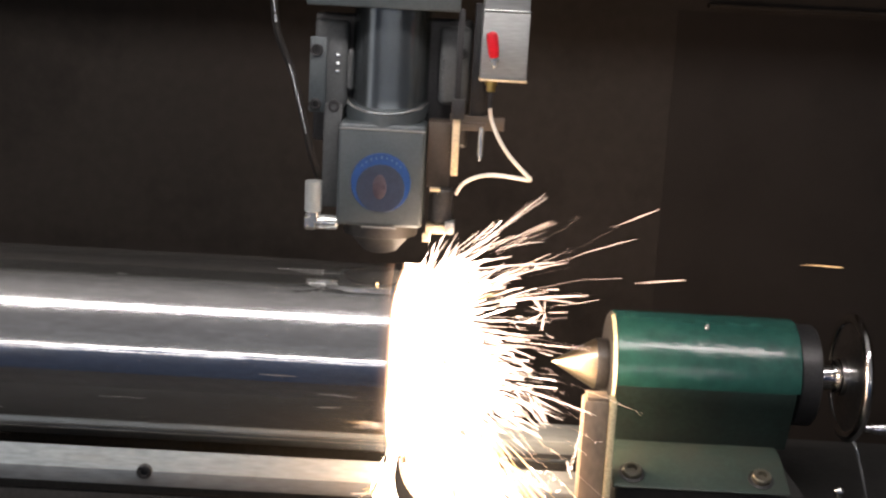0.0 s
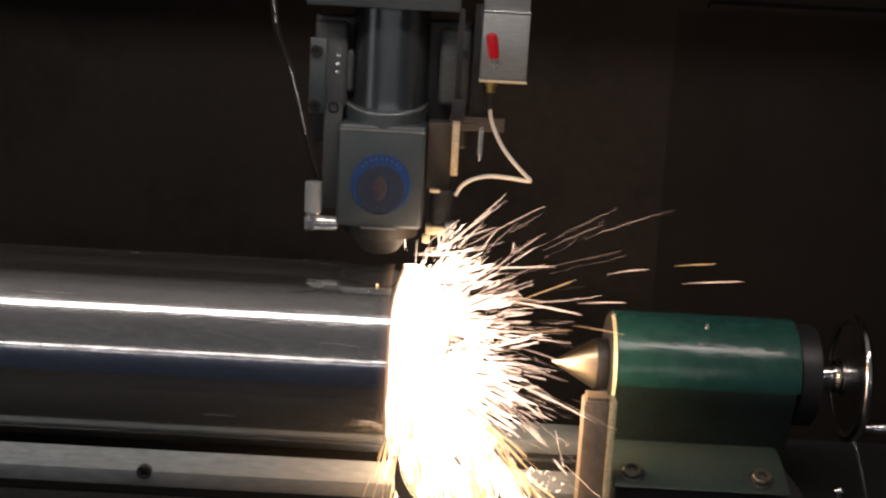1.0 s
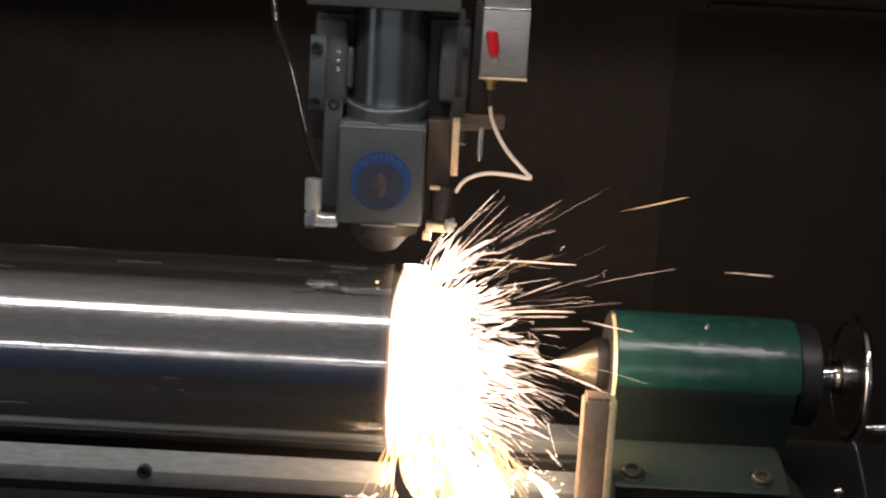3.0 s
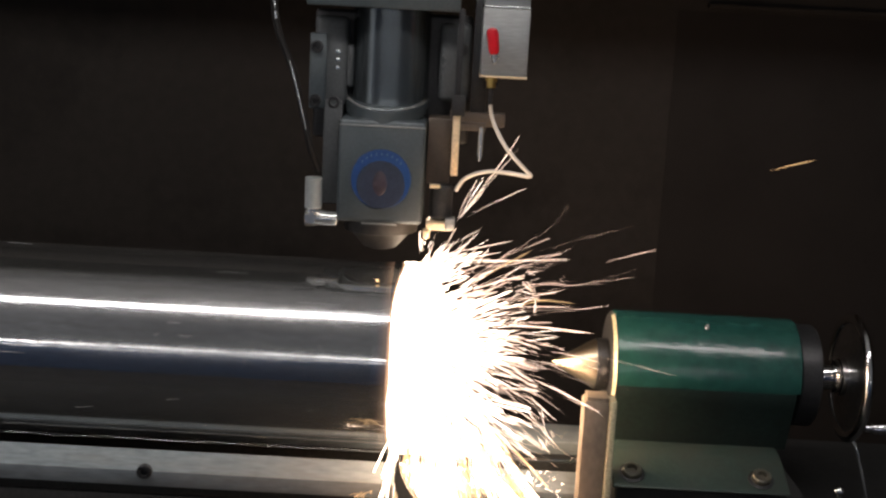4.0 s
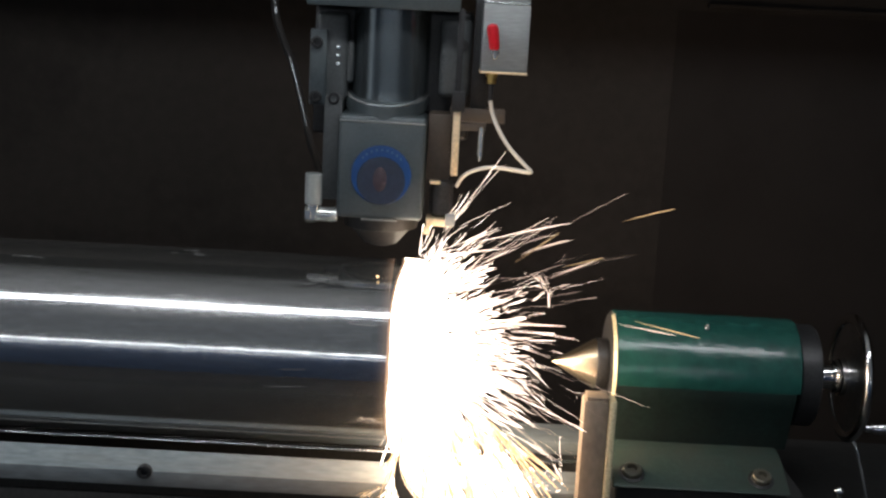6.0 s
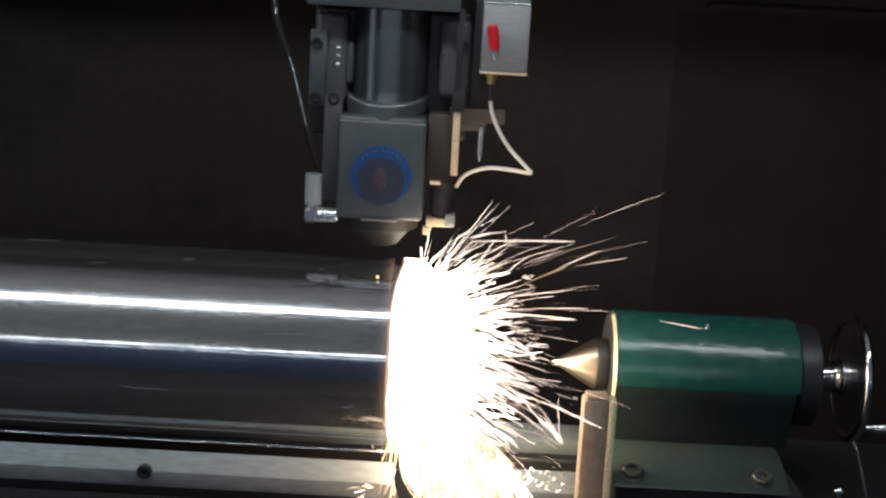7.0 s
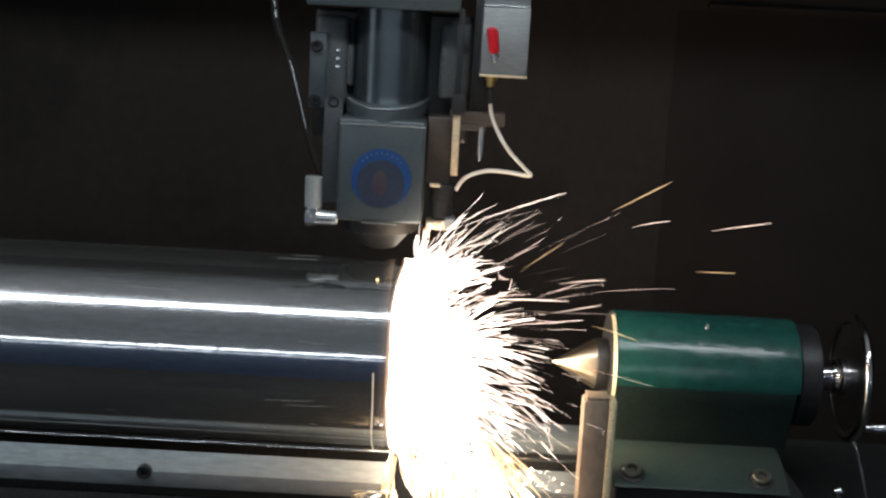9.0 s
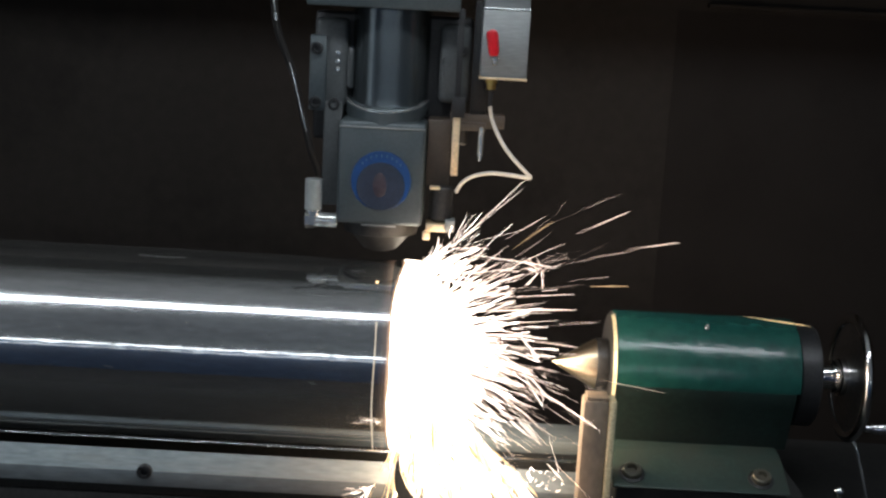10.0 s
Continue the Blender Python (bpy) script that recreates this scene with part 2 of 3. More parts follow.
def prism(outline, x0, x1, bevel=0.0012, bm=None):
    """An outline in (y, z), drawn out along x."""
    own = bmesh.new()
    a = [own.verts.new((x0, y, z)) for y, z in outline]
    b = [own.verts.new((x1, y, z)) for y, z in outline]
    fa, fb = own.faces.new(a), own.faces.new(b)
    for i in range(len(a)):
        j = (i + 1) % len(a)
        own.faces.new((a[i], a[j], b[j], b[i]))
    bmesh.ops.recalc_face_normals(own, faces=own.faces)
    if bevel:
        bmesh.ops.bevel(own, geom=list(fa.edges) + list(fb.edges), offset=bevel, segments=2, profile=0.5, affect="EDGES")
    return merge(bm, own)


def cap_screw(parent, at, axis, r=0.007, h=0.006, material=BLACK, name="bolt"):
    """A socket-head screw: knurled head with a hexagon socket."""
    bm = lathe([(0, r), (h - 0.001, r), (h, r - 0.001), (h, r * 0.55), (h * 0.45, r * 0.5), (h * 0.45, 0)], at, axis, 18)
    return part(name, bm, material, parent)


# ---- setting ----
def setting():
    def wall(name, dims, material, label, category="wall"):
        ob = part(name, box(*dims, bevel=0), material)
        tagged(ob, label, category, "", "structure")
    wall("floor", (-9, 9, -9, 3.0, -0.1, 0.0), FLOOR, "dark oily concrete workshop floor", "floor")
    wall("wall_back", (-1.6, 2.0, 0.75, 0.85, 0.0, 2.2), WALL, "soot-dark back wall of the machine enclosure")
    wall("wall_front", (-6.0, 6.0, -3.3, -3.2, 0.0, 1.57), FRONT, "low blue painted workshop partition, open above")
    wall("wall_left", (-1.7, -1.6, -0.6, 0.85, 0.0, 2.2), WALL, "dark side wall of the machine enclosure")
    wall("wall_right", (2.0, 2.1, -0.6, 0.85, 0.0, 2.2), WALL, "dark side wall of the machine enclosure")
    wall("ceiling", (-1.7, 2.1, -0.62, 0.85, 2.2, 2.25), CEIL, "grey sheet roof of the machine enclosure", "ceiling")
    # dark sheet added where the back wall gets less light to the right
    e = part("wall_dim_sheet", box(0.405, 1.3, 0.7488, 0.752, 0.6, 1.366, 0.0), SHEET)
    tagged(e, "dark sheet put in for the back wall's dimmer right end", "panel", "", "structure")
    u = part("upper_panel", box(-1.6, 2.0, 0.735, 0.752, 1.47, 2.2, 0.003), WALL)
    tagged(u, "soot-dark sheet panel high on the back wall", "panel", "", "structure")
    # unseen glow, added for highlights from the left on column and fittings
    door = part("side_light", box(-4.6, -4.55, -3.1, -2.2, 0.0, 2.6, 0), glow("side_light_glow", (0.86, 0.95, 1.0), 1.7, True))
    tagged(door, "unseen glowing doorway added for light from the left", "doorway", "", "structure")
    t = part("trim", box(0.45, 1.3, 0.735, 0.752, 1.371, 1.379, 0.002), WALL)
    tagged(t, "sooty steel trim on the back wall", "trim", "", "structure")


def tube_lamp(at, length, turn, label, drop=0.0, r=0.022, lit=None):
    """A batten lamp: housing, end caps and a bare tube."""
    ob = thing("tube_lamp", label, "lamp", "tube lamps")
    part("housing", box(-length / 2, length / 2, -0.04, 0.04, r + 0.004, r + 0.045, 0.004), ALU, ob)
    part("tube", rod((-length / 2 + 0.03, 0, 0), (length / 2 - 0.03, 0, 0), r), lit or TUBE, ob)
    if drop:
        for x in (-0.8, 0.8):
            part("hanger", rod((x, 0, 0.05), (x, drop * math.sin(radians(30)), 0.05 + drop * math.cos(radians(30))), 0.004), BLACK, ob)
    for s in (-1, 1):
        part("end_cap", box(s * (length / 2 - 0.025) - 0.01, s * (length / 2 - 0.025) + 0.01, -r - 0.003, r + 0.003, -r - 0.003, r + 0.01, 0.003), WHITE, ob)
    ob.matrix_world = Matrix.Translation(at) @ turn
    return ob


# ---- machine bed ----
WAY_TOP = 0.907


def machine_bed():
    bed = thing("machine_bed", "dark cast lathe bed with bright worn steel ways", "machine bed")
    part("bed_casting", box(-1.6, 0.95, -0.08, 0.19, 0.45, 0.8618, 0.004), BED, bed)
    part("plinth", box(-1.6, 0.95, -0.03, 0.16, 0.0, 0.45, 0.004), BED, bed)
    part("chip_tray", box(-1.6, 0.95, -0.34, -0.0805, 0.78, 0.80, 0.003), BED, bed, "dark sheet chip tray")
    way = part("front_way", prism([(-0.0852, 0.8887), (-0.0745, WAY_TOP), (-0.0725, WAY_TOP), (-0.0725, 0.8887)], -1.6, 0.232, 0.0006), RAIL, bed, "bright worn steel way with black bolts")
    part("way_flank", box(-1.6, 0.232, -0.085, -0.0725, 0.8725, 0.8885, 0.0006), FLANK, bed, "upright steel flank under the way, its shade in the colour")
    part("way_rib", box(-1.6, 0.232, -0.0795, -0.074, 0.8622, 0.8723, 0.001), BED, bed)
    part("way_shelf", box(-1.6, 0.232, -0.0722, -0.012, 0.8622, 0.872, 0.001), RAIL, bed)
    strip = box(-1.6, 0.232, -0.001, 0.001, -0.0014, 0.0014, 0.0002)
    bmesh.ops.transform(strip, matrix=pose(0, 0.003, 0.8888, -17.6), verts=strip.verts)
    part("guide_strip", strip, POLISH, bed, "thin polished guide strip")
    part("strip_support", box(-1.6, 0.232, 0.002, 0.0045, 0.8622, 0.888, 0.0003), BED, bed)
    # pale bars added out of sight so the shaft reflects thin bright lines
    for y in (-0.064, -0.051):
        part("guide_bar", box(-1.6, 0.232, y - 0.0013, y + 0.0013, 0.8722, 0.879, 0.0006), BARE, bed, "unseen pale bar added for bright lines reflected in the shaft")
    part("guide_bar", box(-1.6, 0.232, 0.02, 0.024, 0.8622, 0.874, 0.001), RAIL, bed)
    part("rear_way", box(-1.6, 0.232, 0.09, 0.15, 0.8622, 0.878, 0.0015), RAIL, bed)
    for x in (-1.0, -0.62, -0.238):
        cap_screw(way, (x, -0.0845, 0.889), (0, -1, 0), 0.0076, 0.006, BLACK, "way_bolt")


# ---- roll being clad ----
R = 0.1
AXIS = 0.9955


def shaft():
    """The steel bar, lying along x, its origin on its axis."""
    ob = thing("steel_shaft", "polished dark steel shaft with scuffs, turning", "shaft", at=(0, 0, AXIS))
    bm = bmesh.new()
    prof = [(-1.59, 0), (-1.59, R)] + [(-1.5 + 1.5 * i / 12, R) for i in range(13)] + [(0.02, R), (0.024, R - 0.002), (0.024, 0)]
    part("bar", lathe(prof, (0, 0, 0), (1, 0, 0), 128, bm, False), STEEL, ob)
    part("end_face", lathe([(0, R - 0.0025), (0.001, R - 0.003), (0.001, 0.012), (-0.006, 0.003), (-0.006, 0)], (0.0242, 0, 0), (1, 0, 0), 64, None, False), STEEL, ob, "turned end face with a centre hole")
    rnd = random.Random(21)
    for _ in range(30):
        x, e = rnd.uniform(-0.46, -0.02), rnd.uniform(0, 2 * math.pi)
        n, drift = rnd.uniform(0.006, 0.05), rnd.gauss(0, 0.02)
        w = rnd.uniform(0.0002, 0.0006)
        bm = bmesh.new()
        rows = []
        for i in range(7):
            t = i / 6
            a0 = e + drift * t + 0.004 * math.sin(5 * t + e)
            h = w / R * math.sin(math.pi * (0.08 + 0.84 * t))
            rows.append([bm.verts.new((x + n * t, -(R + k) * math.cos(a0 + j), (R + k) * math.sin(a0 + j))) for j, k in ((-h, -0.0002), (0, 0.00012), (h, -0.0002))])
        for p, q in zip(rows, rows[1:]):
            for j in range(2):
                bm.faces.new((p[j], p[j + 1], q[j + 1], q[j]))
        part("scuff_mark", bm, SCUFF, ob)
    return ob


def melt_zone():
    """The white-hot layer where the bar is being clad; it keeps its place while the bar turns."""
    ob = thing("melt_zone", "white-hot molten layer on the shaft's end", "molten metal", at=(0, 0, AXIS))
    rnd = random.Random(4)

    def lean(v):
        e = v.co.z / R
        return 0.009 * max(0, e) ** 7 + 0.007 * max(0, -e) ** 3
    prof = [(0.0006, R - 0.003), (0.0008, R + 0.0006), (0.002, R + 0.0012)]
    prof += [(0.004 + 0.0045 * i, R + 0.0008 + rnd.uniform(0, 0.0012)) for i in range(1, 6)]
    prof += [(0.030, R - 0.003), (0.036, R * 0.92), (0.044, R * 0.82), (0.05, R * 0.68), (0.053, R * 0.45), (0.054, 0.0)]
    band = lathe(prof, (0.0035, 0, 0), (1, 0, 0), 96, None, False)
    for v in band.verts:
        k = noise.noise(v.co * 45)
        if v.co.x > 0.02:
            v.co.x += 0.010 * k
        elif v.co.x > 0.006:
            v.co.y *= 1 + 0.010 * max(0, k)
            v.co.z *= 1 + 0.010 * max(0, k)
        else:
            v.co.x += 0.0012 * k
        v.co.x = max(v.co.x, 0.0041 + lean(v) + 0.0006 * k)
    part("molten_band", band, HOT, ob)
    # the melt's orange halo, put in as two glowing rings on the steel
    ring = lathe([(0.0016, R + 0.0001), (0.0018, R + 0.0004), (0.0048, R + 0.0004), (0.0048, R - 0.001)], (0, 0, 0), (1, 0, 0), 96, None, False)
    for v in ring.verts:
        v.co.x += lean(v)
    part("halo_ring", ring, GLOW_NEAR, ob, "orange halo ring put in beside the melt")
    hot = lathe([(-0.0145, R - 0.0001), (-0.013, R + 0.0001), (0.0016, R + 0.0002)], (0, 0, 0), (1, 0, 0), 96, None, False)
    part("halo_steel", hot, HALO, ob, "steel with the melt's orange halo put in")
    return ob


def weld_bead():
    """A thin bead that comes round on the bar."""
    ob = thing("weld_bead", "thin glowing weld bead round the steel shaft", "weld bead", at=(0, 0, AXIS))
    arc = [(-0.0105 + 0.0005 * math.sin(i * 0.3), -(R + 0.0002) * math.cos(radians(-3 * i)), (R + 0.0002) * math.sin(radians(-3 * i))) for i in range(41)]
    part("bead", tube(arc, 0.00065, 6), BEAD, ob)
    return ob


# ---- tailstock ----
def tailstock():
    ob = thing("tailstock", "green enamelled cast tailstock on the lathe bed", "tailstock", at=(0.2408, 0, 0.9085))
    r = 0.0585

    def outline(low=-4):
        arc = [radians(low + (180 - 2 * low) * i / 60) for i in range(61)]
        return [(-r * math.cos(a), 1.0 + r * math.sin(a)) for a in arc]

    def own(name, bm, material, label="", parent=ob):
        bmesh.ops.translate(bm, vec=(-0.24, 0, -0.907), verts=bm.verts)
        return part(name, bm, material, parent, label)
    own("barrel", prism(outline(), 0.2332, 0.4222, 0.002), GREEN, "green enamelled barrel with a chipped sheen")
    # begins where the barrel turns away from the lamp; its shade is painted
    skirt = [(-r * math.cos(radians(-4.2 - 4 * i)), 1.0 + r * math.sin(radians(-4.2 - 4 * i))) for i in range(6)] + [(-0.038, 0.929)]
    own("pedestal", prism(skirt + [(-y, z) for y, z in reversed(skirt)], 0.2332, 0.4180, 0.001), SKIRT, "green pedestal, the shade under the barrel in its colour")
    foot = [(-0.0265, 0.931), (-0.056, 0.9308), (-0.066, 0.9285), (-0.111, 0.9108), (-0.112, 0.909), (-0.1, 0.9032), (0.1, 0.9032), (0.112, 0.909), (0.111, 0.9108), (0.066, 0.9285), (0.056, 0.9308), (0.0265, 0.931)]
    own("foot", prism(foot, 0.2315, 0.407, 0.002), DULL, "sloping green clamp foot")
    lip = bmesh.new()
    rows = []
    for i in range(41):
        a = radians(-40 + 122 * i / 40)
        rows.append([lip.verts.new((x, -k * math.cos(a), 1.0 + k * math.sin(a))) for x, k in ((0.2304, 0.0547), (0.2300, 0.0565), (0.2332, 0.0588), (0.2338, 0.0575))])
    for p, q in zip(rows, rows[1:]):
        for j in range(4):
            lip.faces.new((p[j], p[(j + 1) % 4], q[(j + 1) % 4], q[j]))
    lip.faces.new(rows[0])
    lip.faces.new(rows[-1])
    own("face_lip", lip, FACE, "worn bare lip on the front edge")
    own("face_plate", lathe([(0, 0), (0, 0.0545), (0.0028, 0.0572)], (0.2304, 0, 1.0), (1, 0, 0), 64, None, False), BLACK, "blackened face plate")
    own("saddle", box(0.236, 0.425, -0.1, 0.1, 0.8605, 0.9028, 0.002), BED, "dark sliding saddle")
    for x in (0.2505, 0.3800):
        n = Vector((0, -0.405, 0.914)).normalized()
        at = Vector((x, -0.0965, 0.9176))
        bm = lathe([(0, 0.0128), (0.001, 0.0128), (0.0015, 0.012)], at, n, 28)
        own("washer", bm, BLACK)
        bm = lathe([(0.0015, 0.0098), (0.006, 0.0098), (0.0072, 0.0086), (0.0072, 0.005), (0.003, 0.0046), (0.003, 0)], at, n, 24)
        own("clamp_screw", bm, WORN, "steel socket-head clamp screw")
    own("grease_nipple", lathe([(0, 0.0028), (0.002, 0.0028), (0.003, 0.0017), (0.005, 0.0019), (0.006, 0.001)], (0.327, -0.026, 1.0515), (0, -0.45, 0.89), 14), SILVER)
    own("quill", lathe([(0, 0.0265), (0.001, 0.0272), (0.012, 0.0272), (0.0126, 0.0265)], (0.2176, 0, 1.0), (1, 0, 0), 48), BLACK, "black quill collar")
    own("centre", lathe([(0, 0.0002), (0.002, 0.0011), (0.0445, 0.0262), (0.0457, 0.0262)], (0.1718, 0, 1.0), (1, 0, 0), 64), CONE, "pointed steel lathe centre")
    own("rear_collar", lathe([(0, 0.052), (0.002, 0.0535), (0.021, 0.0535), (0.0225, 0.052)], (0.4225, 0, 1.0), (1, 0, 0), 48), BLACK, "black bearing collar")
    own("spindle", lathe([(0, 0.014), (0.022, 0.014), (0.0225, 0.0175), (0.05, 0.0175), (0.051, 0.016)], (0.4452, 0, 1.0), (1, 0, 0), 32), CHROME)
    wheel = thing("wheel", "", "")
    wheel.name = "handwheel"
    wheel.parent = ob
    wheel.location = (0.2475, 0, 0.093)
    ring = [(0.0048 * math.sin(2 * math.pi * i / 14), 0.0625 + 0.0065 * math.cos(2 * math.pi * i / 14)) for i in range(15)]
    rim = part("rim", lathe(ring, (0, 0, 0), (1, 0, 0), 64, None, False), CHROME, wheel, "polished chrome handwheel rim")
    part("hub", lathe([(-0.014, 0.014), (-0.012, 0.02), (0.012, 0.02), (0.014, 0.015), (0.014, 0)], (0, 0, 0), (1, 0, 0), 32), CHROME, wheel)
    web = [(-0.006, 0.019), (-0.0075, 0.026), (-0.003, 0.044), (-0.001, 0.0585), (0.0012, 0.0585), (-0.0008, 0.044), (-0.0052, 0.026), (-0.0035, 0.019)]
    part("web", lathe(web, (0, 0, 0), (1, 0, 0), 64, None, False), DISH, wheel, "dished dark-reflecting wheel web")
    part("handle", lathe([(0, 0.004), (0.006, 0.004), (0.007, 0.0055), (0.03, 0.0075), (0.066, 0.0055), (0.07, 0.003)], (0.006, -0.0495, -0.0385), (1, 0, 0), 20), CHROME, wheel, "polished turning handle")
    return ob


def small_bed_parts():
    post = thing("support_bar", "heat-browned steel bar standing before the tailstock", "bar", at=(0.2092, -0.1, 0.80))
    part("bar", box(-0.0125, 0.0125, -0.012, 0.012, 0.0, 0.197, 0.0025), BRACKET, post)
    part("cap", box(-0.0095, 0.0125, -0.01, 0.012, 0.1972, 0.2005, 0.001), BRACKET, post)
    part("edge_strip", box(0.0128, 0.0195, -0.0135, 0.008, 0.0, 0.198, 0.0012), FACE, post, "bare bright steel strip")
    lever = thing("clamp_lever", "small steel clamp lever with a bright ball end", "lever", at=(0.4617, -0.09, 0.8))
    part("stem", tube(spline([(0, 0, 0), (0, 0, 0.06), (0.0005, 0, 0.105)], 4), 0.004, 12), CHROME, lever)
    part("ball", lathe([(0.0055 * -math.cos(math.pi * i / 10), 0.0055 * math.sin(math.pi * i / 10)) for i in range(11)], (0.0005, 0, 0.109), (0, 0, 1), 20), CHROME, lever)
    pipe = thing("oil_pipe", "thin bright steel oil pipe down the tailstock's rear", "pipe", at=(0.0015, 0, 0.0015))
    part("pipe", tube(spline([(0.497, 0.01, 0.935), (0.5045, 0.0, 0.9207), (0.514, 0, 0.892), (0.5235, 0, 0.8605)], 6), 0.0016, 10), SILVER, pipe)
    # curved spatter guard, standing on the way under the melt
    guard = thing("spatter_guard", "dark curved sheet-steel spatter guard", "guard", at=(0.002, 0, 0))
    bm = bmesh.new()
    pts = [(0.0185 + 0.1 * (1 - math.cos(radians(a))), 0.955 - 0.075 * math.sin(radians(a))) for a in range(4, 84, 5)]
    for i, (x, z) in enumerate(pts):
        for y in (-0.175, -0.160):
            for k in (0, 0.0015 + 0.011 * math.sin(math.pi * min(1, i / 14))):
                bm.verts.new((x - k, y, z - k * 0.4))
    bm.verts.ensure_lookup_table()
    v = bm.verts
    for i in range(len(pts) - 1):
        a, b = 4 * i, 4 * i + 4
        for p, q in ((0, 1), (1, 3), (3, 2), (2, 0)):
            bm.faces.new((v[a + p], v[a + q], v[b + q], v[b + p]))
    e = 4 * (len(pts) - 1)
    bm.faces.new((v[0], v[1], v[3], v[2]))
    bm.faces.new((v[e], v[e + 1], v[e + 3], v[e + 2]))
    part("sheet", bm, BRACKET, guard)
    part("guard_foot", box(0.085, 0.115, -0.176, -0.159, 0.80, 0.884, 0.001), BRACKET, guard)


# ---- gantry block above, standing still ----
def gantry():
    ob = thing("gantry_block", "grey machined gantry block over the laser head", "gantry", at=(-0.002, 0, 1.3595))
    part("block", box(-0.0925, 0.058, -0.03, 0.09, 0.0005, 0.2, 0.0015), HEAD, ob)
    # unseen carrier beam, at a height that shades the back wall's top
    part("beam", box(-1.6, 0.9, 0.1, 0.3, 0.205, 0.405, 0.004), BED, ob)
    part("rear_post", box(-0.06, 0.04, 0.092, 0.16, 0.02, 0.204, 0.002), BED, ob)
    strip = thing("guide_strip", "bare steel guide strip, the melt's orange light in its colour", "strip", at=(0.0586, -0.02, 1.28))
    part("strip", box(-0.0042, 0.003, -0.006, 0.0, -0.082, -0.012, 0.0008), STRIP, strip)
    pin = thing("guide_pin", "small steel guide pin beside the strip", "pin", at=(0.0833, -0.02, 1.218))
    part("pin", rod((0, 0, -0.001), (0, 0, 0.03), 0.0026), SILVER, pin)
    part("hanger", box(-0.0285, 0.004, 0.0, 0.004, 0.0255, 0.034, 0.0006), BROWN, pin)
    part("stay", box(-0.0285, -0.0225, 0.004, 0.009, 0.026, 0.145, 0.0006), BLACK, pin)
    part("pin_tip", rod((0, 0, -0.004), (0, 0, -0.0011), 0.0018), SILVER, pin)


# ---- laser head, rising and sinking ----
def laser_head():
    """Origin at the middle of the housing's foot."""
    ob = thing("laser_head", "grey laser cladding head with a round blue badge", "laser head", at=(-0.001, 0, 0.9994))
    cx, cy = -0.0142, 0.014

    def p(name, bm, material, label="", parent=ob):
        bmesh.ops.translate(bm, vec=(0, 0, -1.0), verts=bm.verts)
        return part(name, bm, material, parent, label)
    # back plate with its ears
    p("mounting_plate", box(-0.091, 0.0715, 0.03, 0.05, 1.22, 1.352, 0.004, seg=3), BLACK)
    ear = p("side_plate", box(-0.0885, -0.0545, 0.006, 0.03, 1.256, 1.346, 0.006, seg=3), PLATE, "dark grey side plate with screws")
    p("inner_plate", box(-0.056, -0.0485, 0.008, 0.03, 1.275, 1.318, 0.004, seg=3), PLATE, "", ear)
    p("bolt_strip", box(-0.0925, -0.0755, 0.0015, 0.0058, 1.2525, 1.3285, 0.0015), HEAD, "grey bolted strip", ear)
    ear2 = p("side_plate", box(0.039, 0.0702, 0.006, 0.03, 1.266, 1.345, 0.006, seg=3), PLATE)
    p("rear_flank", box(-0.0765, -0.0575, 0.002, 0.05, 1.155, 1.262, 0.002), PLATE)
    p("browned_flank", box(0.0305, 0.0545, -0.004, 0.05, 1.182, 1.25, 0.002), BROWN, "heat-browned side plate")
    p("column", lathe([(0, 0.0415), (0.006, 0.0405), (0.02, 0.0395), (0.15, 0.0395)], (-0.0115, 0.03, 1.252), (0, 0, 1), 64), COLUMN, "smooth grey column")
    def leaning(bm):
        for v in bm.verts:
            v.co.z += 0.17 * (v.co.y - cy + 0.0438)
        return bm
    p("collar", leaning(lathe([(-0.004, 0.0438), (0.0078, 0.0438), (0.0088, 0.0428), (0.0088, 0.03)], (cx, cy - 0.0004, 1.2475), (0, 0, 1), 64, None, True, 1.55)), HEAD, "rounded grey collar")
    p("collar_edge", leaning(lathe([(0, 0.0436), (0.0009, 0.0436), (0.0012, 0.0426), (0.0012, 0.0412), (0, 0.041)], (cx, cy - 0.0004, 1.2565), (0, 0, 1), 64, None, False, 1.55)), SILVER, "bright turned edge")
    body = p("housing", box(cx - 0.0435, cx + 0.0435, -0.03, 0.058, 1.143, 1.2474, 0.004, seg=3), HEAD)
    p("top_edge", box(cx - 0.0432, cx + 0.0432, -0.0312, -0.029, 1.2405, 1.2422, 0.0006), ALU, "bright milled edge", body)
    p("lip", box(cx - 0.018, cx + 0.018, -0.0315, -0.029, 1.1415, 1.1428, 0.0004), ALU, "", body)
    # round badge: blue disc, dark centre, a red pointer shape and bars for its small print
    bx, bz = -0.0138, 1.188
    badge = p("badge", lathe([(0, 0.0302), (0.0012, 0.0298), (0.0012, 0)], (bx, -0.0302, bz), (0, -1, 0), 64), BLUE, "round blue badge", body)
    p("badge_centre", lathe([(0, 0.0245), (0.0006, 0.0241), (0.0006, 0)], (bx, -0.0315, bz - 0.0055), (0, -1, 0), 48), BADGE, "", badge)
    emblem = lathe([(0, 0.0125), (0.0004, 0.0115), (0.0004, 0)], (0, -0.0322, bz - 0.004), (0, -1, 0), 28)
    bmesh.ops.transform(emblem, matrix=Matrix.Translation((bx - 0.001, 0, 0)) @ Matrix.Diagonal((0.55, 1, 1, 1)), verts=emblem.verts)
    p("badge_emblem", emblem, RUST, "dull red emblem shape", badge)
    for k in range(9):
        a = radians(42 + 12 * k)
        q = (bx + 0.0258 * math.cos(a), bz + 0.0258 * math.sin(a))
